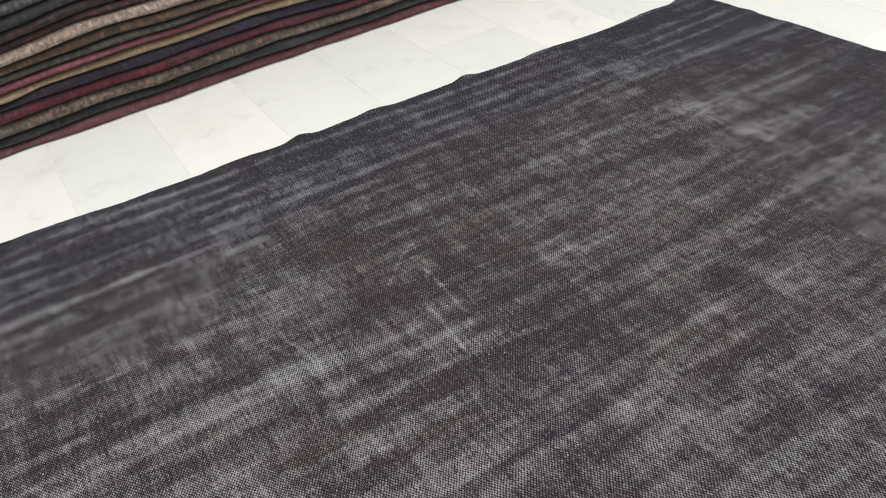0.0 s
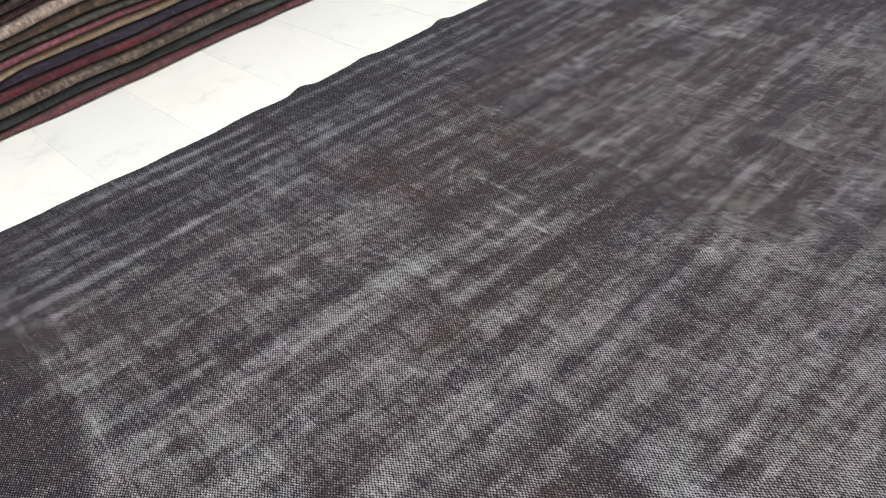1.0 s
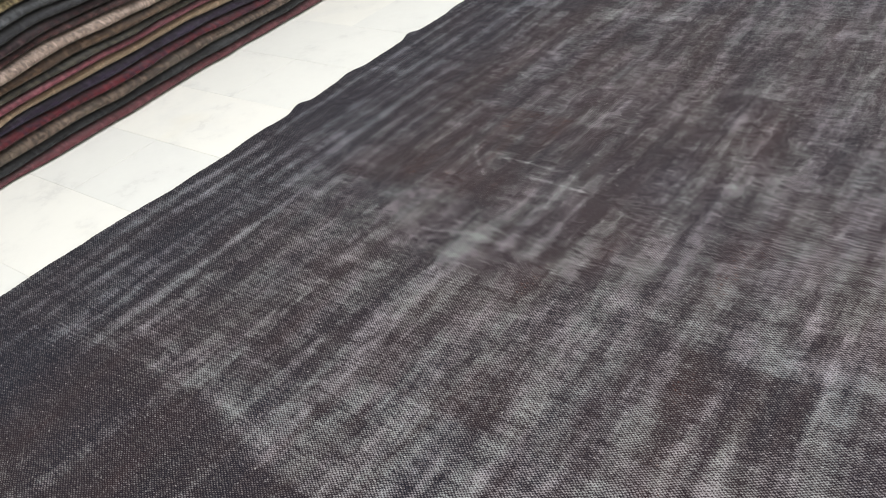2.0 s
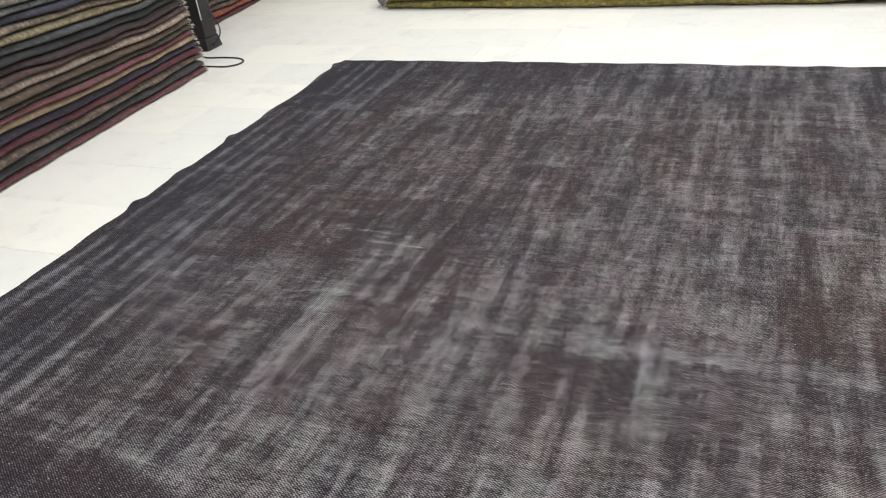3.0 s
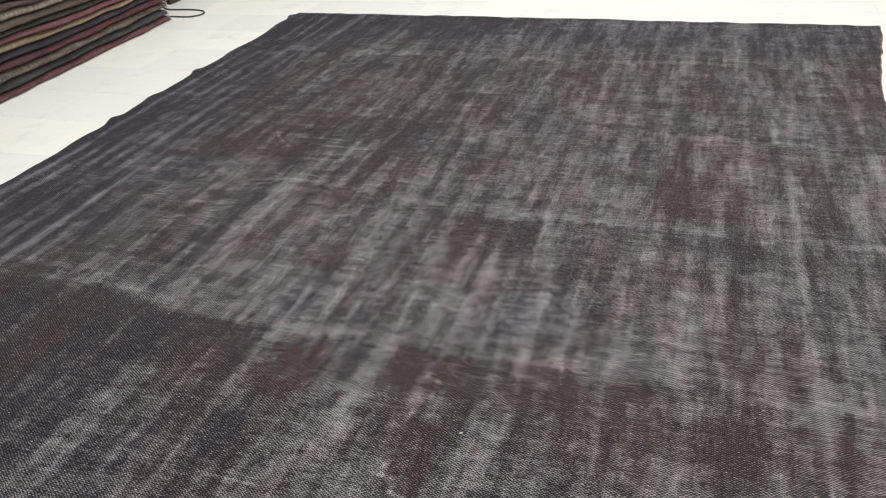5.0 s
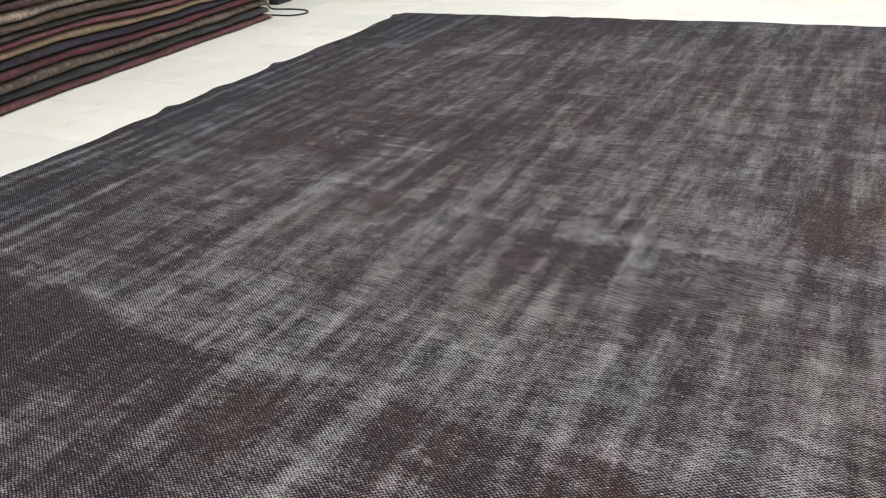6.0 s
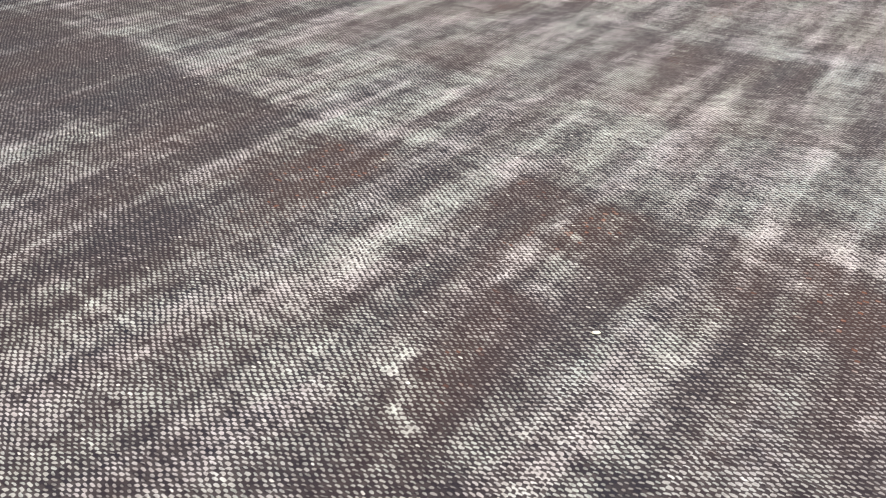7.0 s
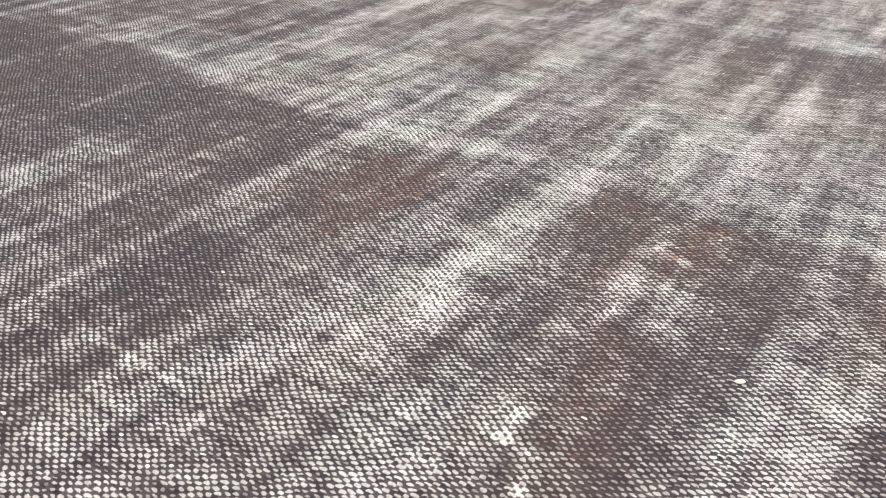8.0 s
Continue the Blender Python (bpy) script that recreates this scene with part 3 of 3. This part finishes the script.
# ---- stacks of folded carpets ----
def carpet_layer(name, start, along, out, length, depth, z_low, z_high, bulge, material, label, category, group, ends=True, seed=0, fringe=0):
    """One folded carpet of a stack: a rounded fold that faces out, wavy along its length.
    z_low, z_high: functions of the way along; bulge: how far the fold stands out, likewise."""
    thing = new(name)
    thing.location = start
    tagged(thing, label, category, group)
    n = max(24, int(length / 0.03))
    s = np.linspace(0, length, n)
    lo, hi, bl = z_low(s), z_high(s), bulge(s)
    ax, ay = along
    ox, oy = out
    sect = 15
    verts = np.zeros((n, sect, 3))
    for k in range(sect):
        if k == 0:
            d, h = -depth, np.zeros(n)
        elif k == sect - 1:
            d, h = -depth, np.ones(n)
        else:
            a = math.pi * (k - 1) / (sect - 3) - math.pi / 2
            half = (hi - lo) / 2
            nose = 0.022 + half * 1.6
            d = bl - nose + nose * math.cos(a)
            h = 0.5 + 0.5 * math.sin(a)
            fine = 0.0018 * vnoise(s, 0 * s + k * 0.3, 0.05, 1.0, seed + 3)
            d = d + fine
        verts[:, k, 0] = s * ax + d * ox
        verts[:, k, 1] = s * ay + d * oy
        verts[:, k, 2] = lo + (hi - lo) * h
    body = grid_mesh("body", verts.reshape(-1, 3), sect, n, material, thing, closed_u=True)
    # close both ends
    bm = bmesh.new()
    bm.from_mesh(body.data)
    bm.verts.ensure_lookup_table()
    bm.faces.new([bm.verts[k] for k in range(sect)][::-1])
    bm.faces.new([bm.verts[(n - 1) * sect + k] for k in range(sect)])
    bmesh.ops.recalc_face_normals(bm, faces=bm.faces[:])
    bm.to_mesh(body.data)
    bm.free()
    if fringe:
        rng = random.Random(seed + 9)
        bv, bf = [], []
        for k in range(fringe):
            d = bl[-1] - 0.004 - 0.07 * rng.random() ** 2
            z = lo[-1] + (hi[-1] - lo[-1]) * rng.uniform(0.15, 0.9)
            p = Vector((s[-1] * ax + d * ox, s[-1] * ay + d * oy, z))
            w = 0.0022
            drop = rng.uniform(0.002, 0.012)
            run = rng.uniform(0.008, 0.026)
            side = rng.uniform(-0.006, 0.006)
            base = len(bv)
            for q in range(4):
                f = q / 3
                c = p + Vector((ax * run * f + ox * side * f, ay * run * f + oy * side * f, -drop * f * f))
                ww = w * (1 - 0.6 * f)
                bv += [(c.x + ox * ww, c.y + oy * ww, c.z), (c.x - ox * ww, c.y - oy * ww, c.z), (c.x, c.y, c.z + ww * 1.4)]
            for q in range(3):
                o = base + q * 3
                for e in range(3):
                    bf.append((o + e, o + (e + 1) % 3, o + 3 + (e + 1) % 3, o + 3 + e))
        mesh_object("fringe", bv, bf, MAT_FRINGE, thing, "short undyed cotton fringe")
    return thing


def carpet_stack(rows, start, along, out, length, depth, group, seed, wave=0.012, lift=None, taper=0.0, fringe=0, end_taper=0.19):
    """rows: (thickness, colour, second colour, mottling, ribs, label words)."""
    tops = [lambda s: 0 * s + (lift(s) if lift else 0.0)]
    level = 0.0
    for k, (thick, color, second, mottle, ribs, words) in enumerate(rows):
        level += thick

        def top(s, prev=tops[-1], thick=thick, k=k):
            swell = 1 + 0.20 * vnoise(s, 0 * s, 0.45, 1, seed + 40 + k) + 0.11 * vnoise(s, 0 * s, 0.14, 1, seed + 80 + k)
            return prev(s) + thick * swell * (1 - (0.45 * smooth(3.6 - s, 2.1, 3.0) if lift and k == 0 else 0.0))

        def bulge(s, k=k, level=level):
            return 0.012 * vnoise(s, 0 * s, 0.45, 1, seed + 120 + k) + 0.006 * vnoise(s, 0 * s, 0.11, 1, seed + 160 + k) - taper * level

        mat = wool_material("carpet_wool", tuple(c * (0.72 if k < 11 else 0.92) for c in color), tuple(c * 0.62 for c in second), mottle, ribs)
        rng = random.Random(seed + k)
        shorter = rng.uniform(-0.014, 0.012) - end_taper * level
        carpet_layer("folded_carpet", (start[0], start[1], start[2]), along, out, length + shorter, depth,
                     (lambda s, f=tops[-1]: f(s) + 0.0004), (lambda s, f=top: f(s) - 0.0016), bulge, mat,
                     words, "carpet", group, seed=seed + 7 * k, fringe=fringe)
        tops.append(top)


WEST_ROWS = [
    (0.026, (0.19, 0.058, 0.068), (0.15, 0.070, 0.070), 0.35, 0.4, "maroon folded wool carpet at the bottom of a stack"),
    (0.030, (0.055, 0.057, 0.060), (0.035, 0.036, 0.038), 0.5, 0.3, "charcoal grey folded wool carpet in a stack"),
    (0.037, (0.25, 0.180, 0.135), (0.075, 0.056, 0.048), 0.6, 0.5, "mottled taupe brown folded carpet in a stack"),
    (0.028, (0.15, 0.018, 0.026), (0.050, 0.018, 0.040), 0.6, 0.4, "dark red patterned folded carpet in a stack"),
    (0.027, (0.050, 0.034, 0.068), (0.028, 0.024, 0.034), 0.5, 0.4, "dark purple navy folded carpet in a stack"),
    (0.031, (0.50, 0.36, 0.235), (0.47, 0.33, 0.21), 0.12, 1.0, "tan ribbed folded carpet in a stack"),
    (0.024, (0.25, 0.075, 0.092), (0.16, 0.048, 0.060), 0.35, 0.5, "rose pink folded carpet in a stack"),
    (0.022, (0.085, 0.075, 0.052), (0.045, 0.042, 0.036), 0.6, 0.4, "dark olive grey folded carpet in a stack"),
    (0.028, (0.18, 0.115, 0.072), (0.090, 0.058, 0.042), 0.5, 0.4, "brown faded folded carpet in a stack"),
    (0.040, (0.60, 0.46, 0.38), (0.42, 0.31, 0.25), 0.45, 0.6, "light taupe patterned folded carpet in a stack"),
    (0.022, (0.13, 0.055, 0.052), (0.06, 0.035, 0.033), 0.7, 0.4, "dull red folded carpet in a stack"),
    (0.028, (0.055, 0.026, 0.028), (0.03, 0.024, 0.026), 0.6, 0.3, "dark wine folded carpet in a stack"),
    (0.034, (0.042, 0.042, 0.046), (0.03, 0.03, 0.032), 0.4, 0.3, "near black folded carpet in a stack"),
    (0.030, (0.095, 0.100, 0.105), (0.05, 0.05, 0.055), 0.6, 0.4, "slate grey folded carpet in a stack"),
    (0.030, (0.34, 0.28, 0.15), (0.24, 0.15, 0.09), 0.6, 0.5, "olive gold folded carpet in a stack"),
    (0.032, (0.38, 0.28, 0.21), (0.17, 0.12, 0.10), 0.7, 0.5, "pinkish beige folded carpet in a stack"),
    (0.030, (0.050, 0.045, 0.085), (0.03, 0.028, 0.04), 0.6, 0.4, "navy blue folded carpet in a stack"),
    (0.032, (0.15, 0.16, 0.185), (0.33, 0.29, 0.24), 0.7, 0.5, "blue grey patterned folded carpet in a stack"),
    (0.034, (0.34, 0.30, 0.25), (0.13, 0.10, 0.09), 0.7, 0.5, "faded beige folded carpet in a stack"),
    (0.034, (0.06, 0.052, 0.05), (0.035, 0.03, 0.03), 0.6, 0.4, "dark brown folded carpet on top of a stack"),
]
carpet_stack(WEST_ROWS, (-0.420, -3.60, FLOOR_Z), (-0.0605, 0.9982), (0.9982, 0.0605), 3.445, 1.1, "carpets stacked along the west side", 200, fringe=46)

BACK_ROWS = [
    (0.028, (0.17, 0.030, 0.028), (0.08, 0.03, 0.03), 0.5, 0.4, "deep red folded carpet at the bottom of a stack"),
    (0.034, (0.46, 0.12, 0.055), (0.22, 0.05, 0.035), 0.6, 0.5, "orange red folded carpet in a stack"),
    (0.030, (0.17, 0.12, 0.085), (0.08, 0.06, 0.045), 0.6, 0.4, "brown folded carpet in a stack"),
    (0.030, (0.22, 0.17, 0.12), (0.11, 0.08, 0.07), 0.6, 0.4, "faded tan folded carpet in a stack"),
    (0.032, (0.20, 0.24, 0.075), (0.12, 0.14, 0.05), 0.5, 0.4, "olive green folded carpet in a stack"),
    (0.032, (0.30, 0.085, 0.095), (0.13, 0.05, 0.05), 0.5, 0.4, "rose red folded carpet in a stack"),
    (0.034, (0.09, 0.075, 0.065), (0.05, 0.04, 0.04), 0.5, 0.4, "dark brown folded carpet on top of a stack"),
]
carpet_stack(BACK_ROWS, (-1.125, 0.46, FLOOR_Z), (-0.0665, 0.9978), (0.9978, 0.0665), 2.2, 1.0, "carpets stacked behind the appliance", 400, fringe=0)

OLIVE_ROWS = [
    (0.056, (0.34, 0.29, 0.075), (0.25, 0.19, 0.055), 0.5, 0.3, "olive green folded carpet at the bottom of a stack"),
    (0.017, (0.42, 0.34, 0.125), (0.30, 0.23, 0.09), 0.4, 0.3, "thin olive gold folded carpet in a stack"),
    (0.030, (0.36, 0.35, 0.15), (0.16, 0.17, 0.07), 0.5, 0.4, "green and cream patterned folded carpet in a stack"),
    (0.028, (0.20, 0.21, 0.10), (0.40, 0.38, 0.28), 0.6, 0.4, "dark green patterned folded carpet in a stack"),
    (0.034, (0.27, 0.26, 0.10), (0.15, 0.14, 0.06), 0.5, 0.4, "olive folded carpet on top of a stack"),
]
carpet_stack(OLIVE_ROWS, (3.41, 0.948, FLOOR_Z), (-1.0, 0.004), (-0.004, -1.0), 3.60, 1.2, "olive carpets stacked at the far side", 600,
             lift=lambda s: 0.075 * smooth(3.6 - s, 2.12, 3.15), fringe=16)


# ---- the appliance beside the stack, with its cable ----
def leaning_block(points_low, points_high, bevel):
    bm = bmesh.new()
    lo = [bm.verts.new(p) for p in points_low]
    hi = [bm.verts.new(p) for p in points_high]
    bm.faces.new(lo[::-1])
    bm.faces.new(hi)
    for k in range(4):
        bm.faces.new([lo[k], lo[(k + 1) % 4], hi[(k + 1) % 4], hi[k]])
    bmesh.ops.bevel(bm, geom=bm.edges[:], offset=bevel, segments=3, affect="EDGES", profile=0.6)
    return bm


appliance = new("floor_appliance")
appliance.location = (-0.825, 0.14, FLOOR_Z)
tagged(appliance, "black plastic floor appliance with grey panel, standing behind stacked carpets", "appliance")
part("base", leaning_block([(-0.20, -0.02, 0), (0.0, 0.0, 0), (0.0, 0.13, 0), (-0.20, 0.13, 0)],
                           [(-0.20, -0.01, 0.055), (-0.01, 0.01, 0.065), (-0.01, 0.12, 0.065), (-0.20, 0.12, 0.055)], 0.008), MAT_BLACK, appliance)
part("body", leaning_block([(-0.20, 0.008, 0.058), (-0.006, 0.012, 0.064), (-0.006, 0.115, 0.064), (-0.20, 0.115, 0.058)],
                           [(-0.24, 0.055, 0.62), (-0.055, 0.055, 0.62), (-0.055, 0.125, 0.62), (-0.24, 0.125, 0.62)], 0.014), MAT_BLACK, appliance)
part("panel", leaning_block([(-0.225, -0.006, 0.21), (-0.122, -0.006, 0.22), (-0.122, 0.05, 0.22), (-0.225, 0.05, 0.21)],
                            [(-0.235, 0.018, 0.36), (-0.130, 0.018, 0.36), (-0.130, 0.06, 0.36), (-0.235, 0.06, 0.36)], 0.004), MAT_SILVER, appliance, "grey plastic panel")
tube("trim_cord", [(-0.010, 0.009, 0.16), (-0.014, 0.012, 0.20), (-0.022, 0.020, 0.30), (-0.036, 0.034, 0.44), (-0.052, 0.050, 0.60)], 0.003, MAT_SILVER, appliance, "pale grey edge cord")
tube("cable", [(-0.03, 0.05, 0.012), (0.02, 0.04, 0.03), (0.058, 0.05, 0.07), (0.055, 0.06, 0.12), (0.02, 0.08, 0.16), (-0.03, 0.10, 0.18)], 0.0035, MAT_CABLE, appliance, "black cable")
tube("cable", [(-0.05, -0.02, 0.0045), (0.04, -0.125, 0.0042), (0.11, -0.108, 0.0042), (0.21, -0.102, 0.0042), (0.295, -0.125, 0.0042), (0.328, -0.195, 0.0042), (0.275, -0.262, 0.0042), (0.18, -0.245, 0.0042),
               (0.10, -0.26, 0.0042), (0.02, -0.20, 0.0042), (-0.06, -0.10, 0.0042)], 0.0038, MAT_CABLE, appliance, "black cable looped on the floor")


# ---- the grey cloth at the end of the olive stack ----
def cloth_bundle():
    bm = bmesh.new()
    bmesh.ops.create_icosphere(bm, subdivisions=4, radius=1.0)
    for v in bm.verts:
        n = noise.noise(v.co * 1.7) * 0.22 + noise.noise(v.co * 4.5) * 0.08
        c = v.co * (1 + n)
        slump = 1 - 0.35 * max(0, c.z)
        v.co = (c.x * 0.040 * slump, c.y * 0.09 * slump, max(0.0, 0.058 + c.z * 0.062))
    for f in bm.faces:
        f.smooth = True
    me = bpy.data.meshes.new("cloth_bundle")
    bm.to_mesh(me)
    bm.free()
    me.materials.append(MAT_CLOTH)
    ob = new("cloth_bundle", me)
    ob.location = (-0.235, 1.09, FLOOR_Z)
    return tagged(ob, "grey crumpled felt cloth beside the olive carpet stack", "cloth")


cloth_bundle()


# ---- a fleck of lint on the rug ----
def lint_fleck(x, y, turn):
    bm = bmesh.new()
    bmesh.ops.create_icosphere(bm, subdivisions=3, radius=1.0)
    for v in bm.verts:
        c = v.co * (1 + 0.35 * noise.noise(v.co * 1.9 + Vector((x, y, 0))))
        v.co = (c.x * 0.0038, c.y * 0.0017, max(0.0, 0.0007 + c.z * 0.0010))
    for f in bm.faces:
        f.smooth = True
    ob = part("lint_fleck", bm, MAT_FRINGE, None)
    ob.matrix_basis = pose(x, y, float(rug_height(np.array(x), np.array(y))) + 0.0009, 0, 0, turn)
    return tagged(ob, "small white fleck of lint lying on the rug", "lint")


lint_fleck(1.684, -2.774, 35)

# ---- marble tiles, last ----
TILE_X, TILE_Y, JOINT = 0.60, 0.30, 0.0010


def tile_mesh():
    bm = box_bm(-(TILE_X - JOINT) / 2, (TILE_X - JOINT) / 2, -(TILE_Y - JOINT) / 2, (TILE_Y - JOINT) / 2, -0.010, 0.0, 0.0002, 1)
    me = bpy.data.meshes.new("tile")
    bm.to_mesh(me)
    bm.free()
    me.materials.append(MAT_MARBLE)
    return me


TILE_ME = tile_mesh()
far_verts, far_faces = [], []
rng = random.Random(5)
for j in range(-13, 17):
    for i in range(-5, 10):
        # running bond: every other row is shifted by half a tile
        cx = -0.28 + TILE_X * (i + 0.5) + (0.30 if j % 2 else 0.0)
        cy = -1.53 + TILE_Y * (j + 0.5)
        hx, hy = (TILE_X - JOINT) / 2, (TILE_Y - JOINT) / 2
        xa, xb = max(cx - hx, X0 + 0.001), min(cx + hx, X1 - 0.001)
        if xb - xa < 0.02 or cy - hy < Y0 or cy + hy > Y1:
            continue
        under = 0.35 < cx < 2.15 and cy < -0.16
        if -1.7 < cx < 3.8 and -2.8 < cy < 1.75 and not under:
            ob = new("tile", TILE_ME)
            ob.parent = floor
            ob.matrix_basis = pose(cx, cy, FLOOR_Z + rng.uniform(-0.0003, 0.0), 0, 0, rng.choice((0, 180)))
        else:
            b = len(far_verts)
            for z in (FLOOR_Z, FLOOR_Z - 0.01):
                far_verts += [(xa, cy - hy, z), (xb, cy - hy, z), (xb, cy + hy, z), (xa, cy + hy, z)]
            far_faces += [(b, b + 1, b + 2, b + 3)] + [(b + k, b + 4 + k, b + 4 + (k + 1) % 4, b + (k + 1) % 4) for k in range(4)]
rest = mesh_object("tiles", far_verts, far_faces, MAT_MARBLE, floor, "white marble floor tiles", smooth=False)
tagged(rest, kind="stuff")
